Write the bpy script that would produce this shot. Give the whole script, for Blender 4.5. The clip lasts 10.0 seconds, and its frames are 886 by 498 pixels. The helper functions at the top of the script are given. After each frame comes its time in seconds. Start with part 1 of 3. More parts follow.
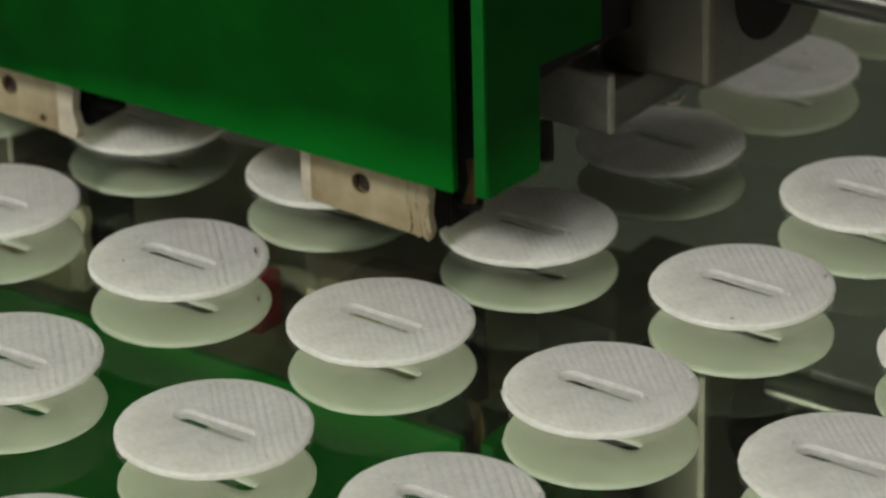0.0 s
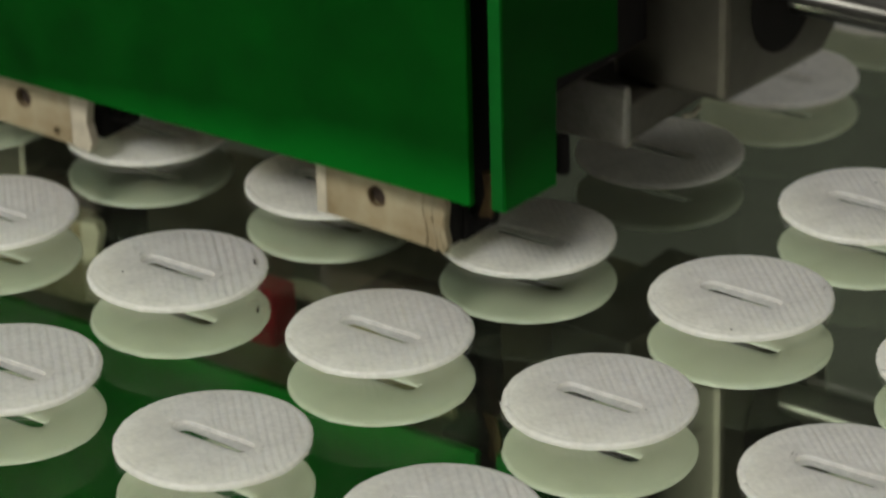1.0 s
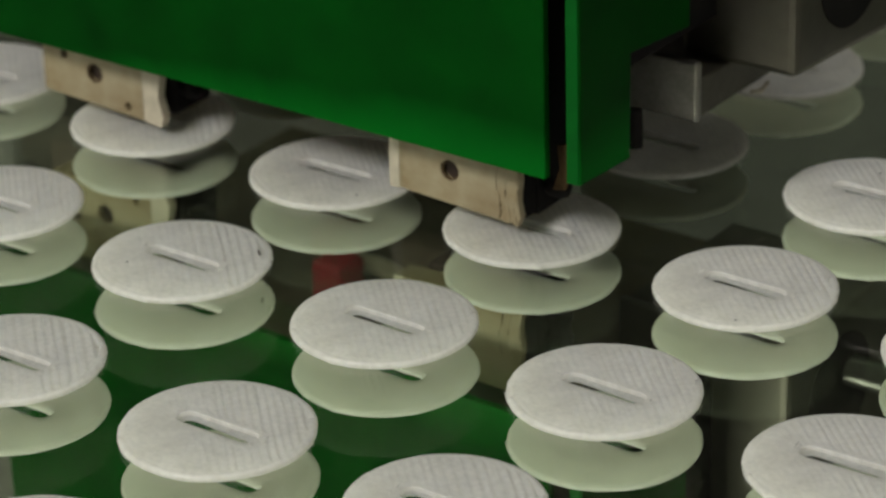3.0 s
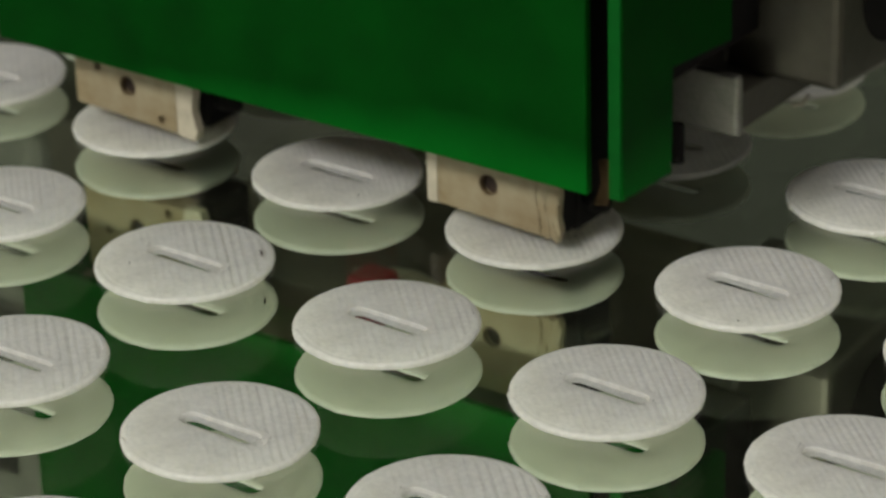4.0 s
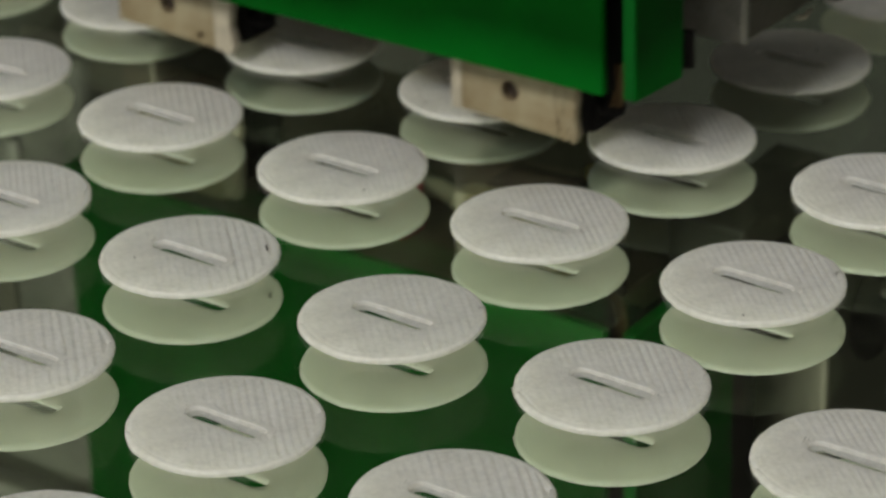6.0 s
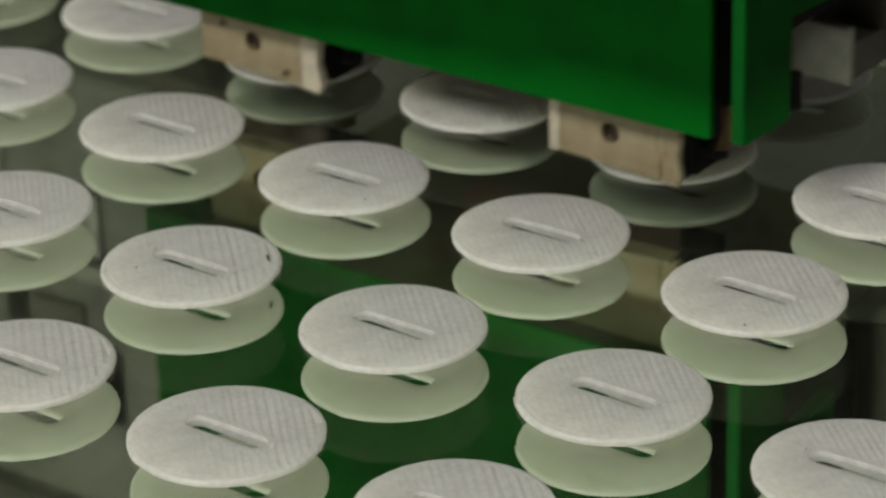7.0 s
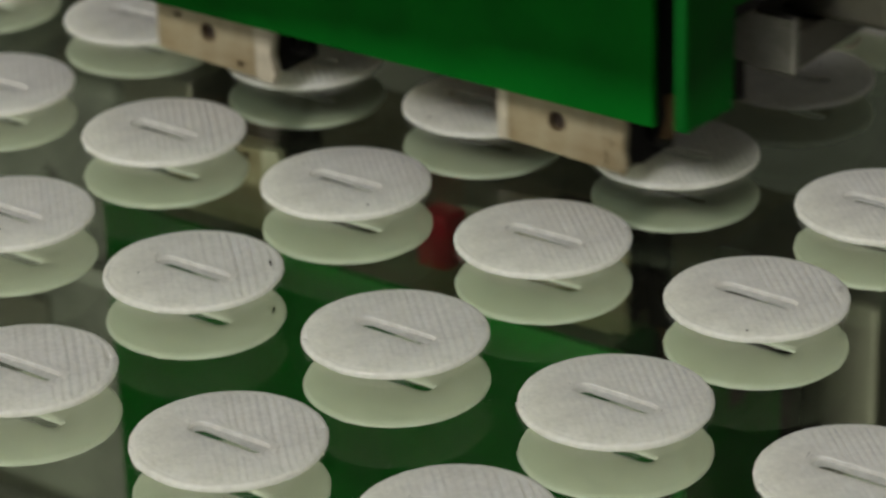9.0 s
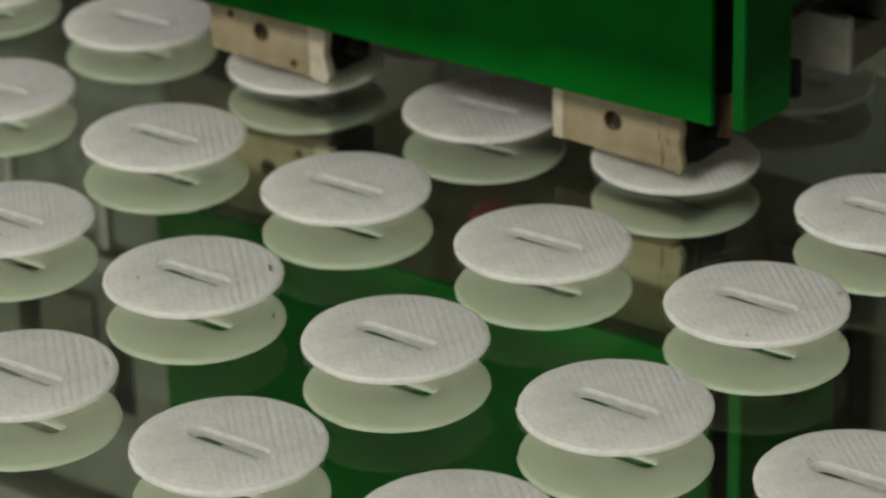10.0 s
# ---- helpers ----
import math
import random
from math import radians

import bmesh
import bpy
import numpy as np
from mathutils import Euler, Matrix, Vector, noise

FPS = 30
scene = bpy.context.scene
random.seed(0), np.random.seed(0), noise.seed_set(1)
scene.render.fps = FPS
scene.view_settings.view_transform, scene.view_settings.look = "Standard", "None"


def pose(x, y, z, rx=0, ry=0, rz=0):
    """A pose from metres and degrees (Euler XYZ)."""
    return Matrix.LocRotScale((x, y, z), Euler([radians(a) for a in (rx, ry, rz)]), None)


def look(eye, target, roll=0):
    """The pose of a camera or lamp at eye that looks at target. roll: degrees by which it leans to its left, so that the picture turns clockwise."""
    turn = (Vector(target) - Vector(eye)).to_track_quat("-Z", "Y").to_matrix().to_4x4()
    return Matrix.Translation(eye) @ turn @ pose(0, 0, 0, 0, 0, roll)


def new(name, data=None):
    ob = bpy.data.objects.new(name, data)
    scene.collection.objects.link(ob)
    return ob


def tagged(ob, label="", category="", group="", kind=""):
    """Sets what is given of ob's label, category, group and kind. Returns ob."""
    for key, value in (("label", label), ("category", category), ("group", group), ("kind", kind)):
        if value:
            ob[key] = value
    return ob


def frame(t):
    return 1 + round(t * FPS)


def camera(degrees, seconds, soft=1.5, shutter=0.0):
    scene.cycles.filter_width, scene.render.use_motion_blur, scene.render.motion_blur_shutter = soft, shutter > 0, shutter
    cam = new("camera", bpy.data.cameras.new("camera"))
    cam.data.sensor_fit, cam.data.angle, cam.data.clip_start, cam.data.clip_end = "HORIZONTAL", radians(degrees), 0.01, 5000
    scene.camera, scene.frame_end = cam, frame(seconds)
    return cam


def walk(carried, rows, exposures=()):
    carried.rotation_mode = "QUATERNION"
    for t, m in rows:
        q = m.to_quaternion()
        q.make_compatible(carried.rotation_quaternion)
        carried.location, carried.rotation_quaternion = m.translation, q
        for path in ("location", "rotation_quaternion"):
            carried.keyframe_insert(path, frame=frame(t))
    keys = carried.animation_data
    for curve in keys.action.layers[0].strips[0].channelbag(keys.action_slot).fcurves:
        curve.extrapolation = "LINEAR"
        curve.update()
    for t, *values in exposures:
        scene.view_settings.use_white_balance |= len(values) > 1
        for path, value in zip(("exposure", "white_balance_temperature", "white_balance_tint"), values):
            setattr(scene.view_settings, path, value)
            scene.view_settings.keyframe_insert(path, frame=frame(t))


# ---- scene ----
# ---------- camera ----------
EYE = (0.18535, -0.24083, 0.15566)
cam = camera(15.63, 10.0, soft=2.4, shutter=0.7)
# a slight loss of sharpness behind the front rows
cam.data.dof.use_dof, cam.data.dof.focus_distance, cam.data.dof.aperture_fstop = True, 0.328, 46
walk(cam, [
    (0, pose(EYE[0], EYE[1], EYE[2], 64.178, 1.418, 35.612)),
    (0.5, pose(EYE[0], EYE[1], EYE[2], 64.285, 1.408, 35.591)),
    (1, pose(EYE[0], EYE[1], EYE[2], 64.377, 1.411, 35.598)),
    (1.5, pose(EYE[0], EYE[1], EYE[2], 64.377, 1.401, 35.577)),
    (2, pose(EYE[0], EYE[1], EYE[2], 64.240, 1.424, 35.626)),
    (2.5, pose(EYE[0], EYE[1], EYE[2], 64.210, 1.438, 35.654)),
    (4, pose(EYE[0], EYE[1], EYE[2], 64.226, 1.464, 35.709)),
    (4.5, pose(EYE[0], EYE[1], EYE[2], 64.258, 1.477, 35.737)),
    (5, pose(EYE[0], EYE[1], EYE[2], 64.198, 1.501, 35.785)),
    (5.5, pose(EYE[0], EYE[1], EYE[2], 64.091, 1.504, 35.792)),
    (7, pose(EYE[0], EYE[1], EYE[2], 64.306, 1.514, 35.813)),
    (7.5, pose(EYE[0], EYE[1], EYE[2], 64.353, 1.524, 35.834)),
    (8, pose(EYE[0], EYE[1], EYE[2], 64.338, 1.530, 35.848)),
    (8.5, pose(EYE[0], EYE[1], EYE[2], 64.360, 1.530, 35.848)),
    (9, pose(EYE[0], EYE[1], EYE[2], 64.399, 1.530, 35.848)),
    (9.5, pose(EYE[0], EYE[1], EYE[2], 64.445, 1.530, 35.848)),
    (10, pose(EYE[0], EYE[1], EYE[2], 64.491, 1.530, 35.848)),
], exposures=[(0.0, 0.12), (1.0, 0.13), (2.0, 0.07), (4.5, 0.06), (5.2, 0.0), (10.0, -0.02)])
scene.view_settings.exposure = 0.0

# ---------- world and light ----------
world = bpy.data.worlds.new("room_dark")
world.use_nodes = True
world.node_tree.nodes["Background"].inputs[0].default_value = (0.02, 0.02, 0.02, 1)
scene.world = world


def area_lamp(name, eye, target, sx, sy, watts, colour):
    data = bpy.data.lights.new(name, "AREA")
    data.shape, data.size, data.size_y, data.energy, data.color = "RECTANGLE", sx, sy, watts, colour
    ob = new(name, data)
    ob.matrix_world = look(eye, target)
    return ob


# unseen lights: a front one set from the shadows' direction, an added overhead fill
area_lamp("front_key_light", (-0.12, -1.30, 1.05), (0, 0.04, 0), 0.34, 0.24, 17.3, (1.0, 0.957, 0.855))
area_lamp("overhead_fill_light", (0.30, 0.12, 2.25), (0.1, 0.0, 0), 0.9, 0.5, 9.8, (1.0, 0.957, 0.855))


# ---------- materials ----------
def material(name, base, rough=0.5, metal=0.0, noise_scale=300.0, vary=0.15, bump=0.0, bump_scale=1500.0, spec=0.5, second=None, coat=0.0):
    """A principled surface with colour variation at two scales and fine relief."""
    m = bpy.data.materials.new(name)
    m.use_nodes = True
    nt = m.node_tree
    b = nt.nodes["Principled BSDF"]
    b.inputs["Roughness"].default_value, b.inputs["Metallic"].default_value = rough, metal
    b.inputs["Specular IOR Level"].default_value = spec
    b.inputs["Coat Weight"].default_value = coat
    tc = nt.nodes.new("ShaderNodeTexCoord")
    n1, n2 = nt.nodes.new("ShaderNodeTexNoise"), nt.nodes.new("ShaderNodeTexNoise")
    for n, s in ((n1, noise_scale), (n2, noise_scale * 6)):
        n.inputs["Scale"].default_value, n.inputs["Detail"].default_value = s, 5
        nt.links.new(tc.outputs["Object"], n.inputs["Vector"])
    add = nt.nodes.new("ShaderNodeMix")
    add.data_type = "FLOAT"
    add.inputs[0].default_value = 0.4
    nt.links.new(n1.outputs[0], add.inputs[2])
    nt.links.new(n2.outputs[0], add.inputs[3])
    ramp = nt.nodes.new("ShaderNodeValToRGB")
    dark = second or tuple(c * (1 - 2 * vary) for c in base)
    ramp.color_ramp.elements[0].position, ramp.color_ramp.elements[0].color = 0.32, (*dark, 1)
    ramp.color_ramp.elements[1].position, ramp.color_ramp.elements[1].color = 0.62, (*base, 1)
    nt.links.new(add.outputs[0], ramp.inputs[0])
    nt.links.new(ramp.outputs[0], b.inputs["Base Color"])
    if bump:
        n3, bp = nt.nodes.new("ShaderNodeTexNoise"), nt.nodes.new("ShaderNodeBump")
        n3.inputs["Scale"].default_value, n3.inputs["Detail"].default_value = bump_scale, 4
        bp.inputs["Strength"].default_value, bp.inputs["Distance"].default_value = bump, 0.0002
        nt.links.new(tc.outputs["Object"], n3.inputs["Vector"])
        nt.links.new(n3.outputs[0], bp.inputs["Height"])
        nt.links.new(bp.outputs[0], b.inputs["Normal"])
    return m


def plastic_white(name, strands, vary, rough=0.28):
    m = material(name, (0.90, 0.866, 0.808), rough, 0, 220, vary, 0.35, 2300)
    b = m.node_tree.nodes["Principled BSDF"]
    nt = m.node_tree
    tc = next(n for n in nt.nodes if n.type == "TEX_COORD")
    old = next(n for n in nt.nodes if n.type == "BUMP")
    mp, wv, ns, mul, bp = (nt.nodes.new("ShaderNode" + k) for k in ("Mapping", "TexWave", "TexNoise", "Math", "Bump"))
    mp.inputs["Rotation"].default_value = (0, 0, radians(-45))
    wv.inputs["Scale"].default_value, wv.inputs["Distortion"].default_value = 385, 2.2
    wv.inputs["Detail"].default_value = 1
    ns.inputs["Scale"].default_value = 150
    mul.operation = "MULTIPLY"
    bp.inputs["Strength"].default_value, bp.inputs["Distance"].default_value = strands, 0.00016
    nt.links.new(tc.outputs["Object"], mp.inputs["Vector"])
    nt.links.new(mp.outputs[0], wv.inputs["Vector"])
    nt.links.new(tc.outputs["Object"], ns.inputs["Vector"])
    nt.links.new(wv.outputs["Fac"], mul.inputs[0])
    rp = nt.nodes.new("ShaderNodeValToRGB")
    rp.color_ramp.elements[0].position, rp.color_ramp.elements[1].position = 0.44, 0.70
    nt.links.new(ns.outputs[0], rp.inputs[0])
    nt.links.new(rp.outputs[0], mul.inputs[1])
    nt.links.new(mul.outputs[0], bp.inputs["Height"])
    nt.links.new(old.outputs[0], bp.inputs["Normal"])
    nt.links.new(bp.outputs[0], b.inputs["Normal"])
    b.inputs["Subsurface Weight"].default_value = 1.0
    b.inputs["Subsurface Radius"].default_value = (1.0, 0.95, 0.85)
    b.inputs["Subsurface Scale"].default_value = 0.0052
    return m


def mirror_coat():
    m = bpy.data.materials.new("silver_mirror_coating")
    m.use_nodes = True
    b = m.node_tree.nodes["Principled BSDF"]
    b.inputs["Base Color"].default_value = (0.90, 0.935, 0.86, 1)
    b.inputs["Metallic"].default_value, b.inputs["Roughness"].default_value = 1.0, 0.0
    return m


def glass_sheet():
    """Clear glass: lets light straight through, with a Fresnel gloss."""
    m = bpy.data.materials.new("clear_glass")
    m.use_nodes = True
    nt = m.node_tree
    nt.nodes.remove(nt.nodes["Principled BSDF"])
    out = nt.nodes["Material Output"]
    tr, gl, lw, pw, ma, mix = (nt.nodes.new("ShaderNode" + k) for k in ("BsdfTransparent", "BsdfGlossy", "LayerWeight", "Math", "Math", "MixShader"))
    tr.inputs[0].default_value = (0.95, 0.98, 0.94, 1)
    gl.inputs["Roughness"].default_value = 0.02
    lw.inputs["Blend"].default_value = 0.5
    pw.operation, ma.operation = "POWER", "MULTIPLY_ADD"
    pw.inputs[1].default_value = 5.0
    ma.inputs[1].default_value, ma.inputs[2].default_value = 0.9, 0.04
    nt.links.new(lw.outputs["Facing"], pw.inputs[0])
    nt.links.new(pw.outputs[0], ma.inputs[0])
    nt.links.new(ma.outputs[0], mix.inputs[0])
    nt.links.new(tr.outputs[0], mix.inputs[1])
    nt.links.new(gl.outputs[0], mix.inputs[2])
    # a thin uneven, streaky diffuse film: haze added to lift the dark reflections
    df, mix2, tc, mp, ns, rp = (nt.nodes.new("ShaderNode" + k) for k in ("BsdfDiffuse", "MixShader", "TexCoord", "Mapping", "TexNoise", "ValToRGB"))
    df.inputs[0].default_value = (0.62, 0.60, 0.52, 1)
    mp.inputs["Rotation"].default_value, mp.inputs["Scale"].default_value = (0, 0, radians(25)), (18, 60, 1)
    ns.inputs["Detail"].default_value, ns.inputs["Roughness"].default_value = 6, 0.65
    rp.color_ramp.elements[0].position, rp.color_ramp.elements[0].color = 0.36, (0.001, 0.001, 0.001, 1)
    rp.color_ramp.elements[1].position, rp.color_ramp.elements[1].color = 0.72, (0.008, 0.008, 0.008, 1)
    nt.links.new(tc.outputs["Object"], mp.inputs["Vector"])
    nt.links.new(mp.outputs[0], ns.inputs["Vector"])
    nt.links.new(ns.outputs[0], rp.inputs[0])
    nt.links.new(rp.outputs[0], mix2.inputs[0])
    nt.links.new(mix.outputs[0], mix2.inputs[1])
    nt.links.new(df.outputs[0], mix2.inputs[2])
    nt.links.new(mix2.outputs[0], out.inputs["Surface"])
    return m


WHITE = plastic_white("white_printed_plastic", 0.34, 0.12)
WHITE_SMOOTH = plastic_white("white_plastic_pressed_on_glass", 0.12, 0.11)
WHITE_WALL = plastic_white("white_plastic_layer_edges", 0.1, 0.14, 0.62)
BLOB = material("glossy_white_plastic_drop", (0.86, 0.84, 0.79), 0.24, 0, 400, 0.03)
MIRROR = mirror_coat()
GLASS = glass_sheet()


def green_sheet():
    """Green sheet plastic that lets some light through."""
    m = material("green_sheet_plastic", (0.0009, 0.066, 0.0045), 0.5, 0, 24, 0.27, 0.05, 900, spec=0.035)
    nt = m.node_tree
    b, out = nt.nodes["Principled BSDF"], nt.nodes["Material Output"]
    ramp = next(n for n in nt.nodes if n.type == "VALTORGB")
    tc = next(n for n in nt.nodes if n.type == "TEX_COORD")
    # light reflected off the bed, painted in as a paler wedge, widest by the corner
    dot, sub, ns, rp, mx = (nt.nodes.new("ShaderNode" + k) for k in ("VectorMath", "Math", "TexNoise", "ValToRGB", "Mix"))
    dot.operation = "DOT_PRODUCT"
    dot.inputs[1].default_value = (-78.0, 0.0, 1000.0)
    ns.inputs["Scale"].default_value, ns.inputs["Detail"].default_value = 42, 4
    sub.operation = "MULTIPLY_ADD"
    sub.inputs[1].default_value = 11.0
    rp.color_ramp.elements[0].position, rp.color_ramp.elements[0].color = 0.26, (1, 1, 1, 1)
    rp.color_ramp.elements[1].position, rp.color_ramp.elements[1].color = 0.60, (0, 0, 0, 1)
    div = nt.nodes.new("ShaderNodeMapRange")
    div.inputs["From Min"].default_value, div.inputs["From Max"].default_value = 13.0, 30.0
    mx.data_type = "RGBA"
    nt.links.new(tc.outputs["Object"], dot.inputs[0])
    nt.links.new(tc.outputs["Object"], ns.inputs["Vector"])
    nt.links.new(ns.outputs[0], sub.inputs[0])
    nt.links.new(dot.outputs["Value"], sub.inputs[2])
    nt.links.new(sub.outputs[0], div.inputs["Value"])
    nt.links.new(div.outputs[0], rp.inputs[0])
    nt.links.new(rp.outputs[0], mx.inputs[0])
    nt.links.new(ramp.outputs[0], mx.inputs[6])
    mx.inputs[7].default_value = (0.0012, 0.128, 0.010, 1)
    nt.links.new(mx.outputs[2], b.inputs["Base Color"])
    tl, mix = nt.nodes.new("ShaderNodeBsdfTranslucent"), nt.nodes.new("ShaderNodeMixShader")
    tl.inputs[0].default_value = (0.008, 0.62, 0.045, 1)
    mix.inputs[0].default_value = 0.10
    nt.links.new(b.outputs[0], mix.inputs[1])
    nt.links.new(tl.outputs[0], mix.inputs[2])
    nt.links.new(mix.outputs[0], out.inputs["Surface"])
    return m


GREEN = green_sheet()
# brighter green: the glow of the side panel's lit edge, put into colour
GREEN_GLOW = material("green_edge_glow_tone", (0.002, 0.105, 0.012), 0.5, 0, 70, 0.12, 0.05, 900, spec=0.06)
CREAM = material("cream_fibre_board", (0.38, 0.34, 0.235), 0.5, 0, 60, 0.14, 0.9, 700, second=(0.22, 0.16, 0.08))
PALE = material("pale_cut_board", (0.60, 0.55, 0.44), 0.6, 0, 140, 0.18, 0.9, 700)
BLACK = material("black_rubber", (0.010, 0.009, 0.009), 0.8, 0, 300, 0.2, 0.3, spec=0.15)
HOUSING = material("brown_grey_housing", (0.14, 0.118, 0.078), 0.7, 0, 90, 0.25, 0.2)
REARSIDE = material("grey_side_panel", (0.085, 0.085, 0.078), 0.6, 0, 20, 0.3, 0.1)
REAR = material("dark_rear_panel", (0.030, 0.034, 0.028), 0.6, 0, 20, 0.25, 0.1)
TAPE = material("brown_tape", (0.085, 0.052, 0.024), 0.85, 0, 300, 0.25, 0.3, spec=0.15)
BROWN = material("dark_brown", (0.05, 0.032, 0.022), 0.7, 0, 900, 0.3, 0.4)
ALU = material("brushed_aluminium", (0.165, 0.155, 0.132), 0.40, 1.0, 90, 0.10, 0.15, 1200)
PALEMETAL = material("pale_bracket_metal", (0.31, 0.30, 0.28), 0.44, 1.0, 300, 0.16, 0.3, 1600)
POLISHED = material("polished_knob_steel", (0.7, 0.7, 0.68), 0.12, 1.0, 300, 0.05)
DULL = material("dull_aluminium", (0.36, 0.355, 0.34), 0.6, 1.0, 120, 0.14, 0.25, 1600)
LEFTBLOCK = material("dull_cast_aluminium", (0.20, 0.20, 0.185), 0.7, 0.6, 45, 0.3, 0.3, 900)
CHROME = material("polished_steel", (0.075, 0.075, 0.07), 0.3, 1.0, 200, 0.08)
BRASS = material("brass", (0.62, 0.42, 0.14), 0.3, 1.0, 400, 0.15)
RED = material("red_plastic", (0.46, 0.009, 0.028), 0.45, 0, 300, 0.15)
DARKPLATE = material("dark_plate", (0.085, 0.078, 0.062), 0.55, 0.2, 120, 0.2)
WALL = material("grey_wall_paint", (0.74, 0.74, 0.72), 0.8, 0, 3, 0.06, 0.1, 80)
FLOORM = material("workshop_floor", (0.16, 0.155, 0.15), 0.7, 0, 6, 0.15, 0.1, 60)
WOOD = material("bench_wood", (0.30, 0.20, 0.11), 0.5, 0, 30, 0.15, 0.2, 200)


# ---------- mesh helpers ----------
def part(name, bm, mat, parent=None, label="", smooth=False):
    me = bpy.data.meshes.new(name)
    bm.normal_update()
    bm.to_mesh(me)
    bm.free()
    me.materials.append(mat)
    if smooth:
        me.polygons.foreach_set("use_smooth", [True] * len(me.polygons))
    ob = new(name, me)
    if parent:
        ob.parent = parent
    if label:
        tagged(ob, label)
    return ob


def box(x0, x1, y0, y1, z0, z1, bevel=0.0, seg=2):
    """A bevelled block; millimetres."""
    bm = bmesh.new()
    bmesh.ops.create_cube(bm, size=1.0)
    for v in bm.verts:
        v.co = Vector(((x0 + x1) / 2 + v.co.x * (x1 - x0), (y0 + y1) / 2 + v.co.y * (y1 - y0), (z0 + z1) / 2 + v.co.z * (z1 - z0))) * 0.001
    if bevel:
        bmesh.ops.bevel(bm, geom=bm.edges[:], offset=bevel * 0.001, segments=seg, profile=0.5, affect="EDGES")
    return bm


def prism(outline, axis, a, b, bevel=0.0):
    """An outline (millimetres) pushed along an axis from a to b; axis 'x': outline in y, z; 'y': in x, z; 'z': in x, y."""
    bm = bmesh.new()

    def at(p, d):
        c = {"x": (d, p[0], p[1]), "y": (p[0], d, p[1]), "z": (p[0], p[1], d)}[axis]
        return bm.verts.new(Vector(c) * 0.001)
    lo, hi = [at(p, a) for p in outline], [at(p, b) for p in outline]
    n = len(outline)
    bm.faces.new(lo[::-1]), bm.faces.new(hi)
    for i in range(n):
        bm.faces.new((lo[i], lo[(i + 1) % n], hi[(i + 1) % n], hi[i]))
    bmesh.ops.recalc_face_normals(bm, faces=bm.faces[:])
    if bevel:
        bmesh.ops.bevel(bm, geom=bm.edges[:], offset=bevel * 0.001, segments=2, profile=0.5, affect="EDGES")
    return bm


def tube(points, radius, sides=14, closed=False, wobble=0.0, squash=1.0):
    """A round bead along points (millimetres)."""
    bm = bmesh.new()
    pts = [Vector(p) for p in points]
    n = len(pts)
    rings = []
    for i, p in enumerate(pts):
        a = pts[(i + 1) % n] if closed or i < n - 1 else p
        b = pts[i - 1] if closed or i > 0 else p
        d = (a - b).normalized()
        side = d.cross(Vector((0, 0, 1)))
        side = side.normalized() if side.length > 1e-4 else Vector((1, 0, 0))
        up = side.cross(d).normalized()
        r = radius * (1 + wobble * noise.noise(p * 0.9) + 0.5 * wobble * noise.noise(p * 3.1))
        rings.append([bm.verts.new((p + (side * math.cos(t) + up * math.sin(t) * squash) * r) * 0.001) for t in (2 * math.pi * k / sides for k in range(sides))])
    for i in range(n if closed else n - 1):
        j = (i + 1) % n
        for k in range(sides):
            l = (k + 1) % sides
            bm.faces.new((rings[i][k], rings[i][l], rings[j][l], rings[j][k]))
    if not closed:
        bm.faces.new(rings[0]), bm.faces.new(rings[-1][::-1])
    bmesh.ops.recalc_face_normals(bm, faces=bm.faces[:])
    return bm


def plate_with_holes(outline, holes, axis, a, b, seg=28):
    """A flat plate with round holes that go through it."""
    bm = bmesh.new()

    def at(p, d):
        c = {"x": (d, p[0], p[1]), "y": (p[0], d, p[1])}[axis]
        return bm.verts.new(Vector(c) * 0.001)
    loops = [outline] + [[(cx + r * math.cos(2 * math.pi * k / seg), cz + r * math.sin(2 * math.pi * k / seg)) for k in range(seg)] for cx, cz, r in holes]
    edges, pairs = [], []
    for lp in loops:
        lo, hi = [at(p, a) for p in lp], [at(p, b) for p in lp]
        n = len(lp)
        for i in range(n):
            j = (i + 1) % n
            edges.append((bm.edges.new((lo[i], lo[j])), bm.edges.new((hi[i], hi[j]))))
            pairs.append((lo[i], lo[j], hi[j], hi[i]))
    bmesh.ops.triangle_fill(bm, edges=[e[0] for e in edges], use_beauty=True)
    bmesh.ops.triangle_fill(bm, edges=[e[1] for e in edges], use_beauty=True)
    for q in pairs:
        bm.faces.new(q)
    bmesh.ops.recalc_face_normals(bm, faces=bm.faces[:])
    return bm


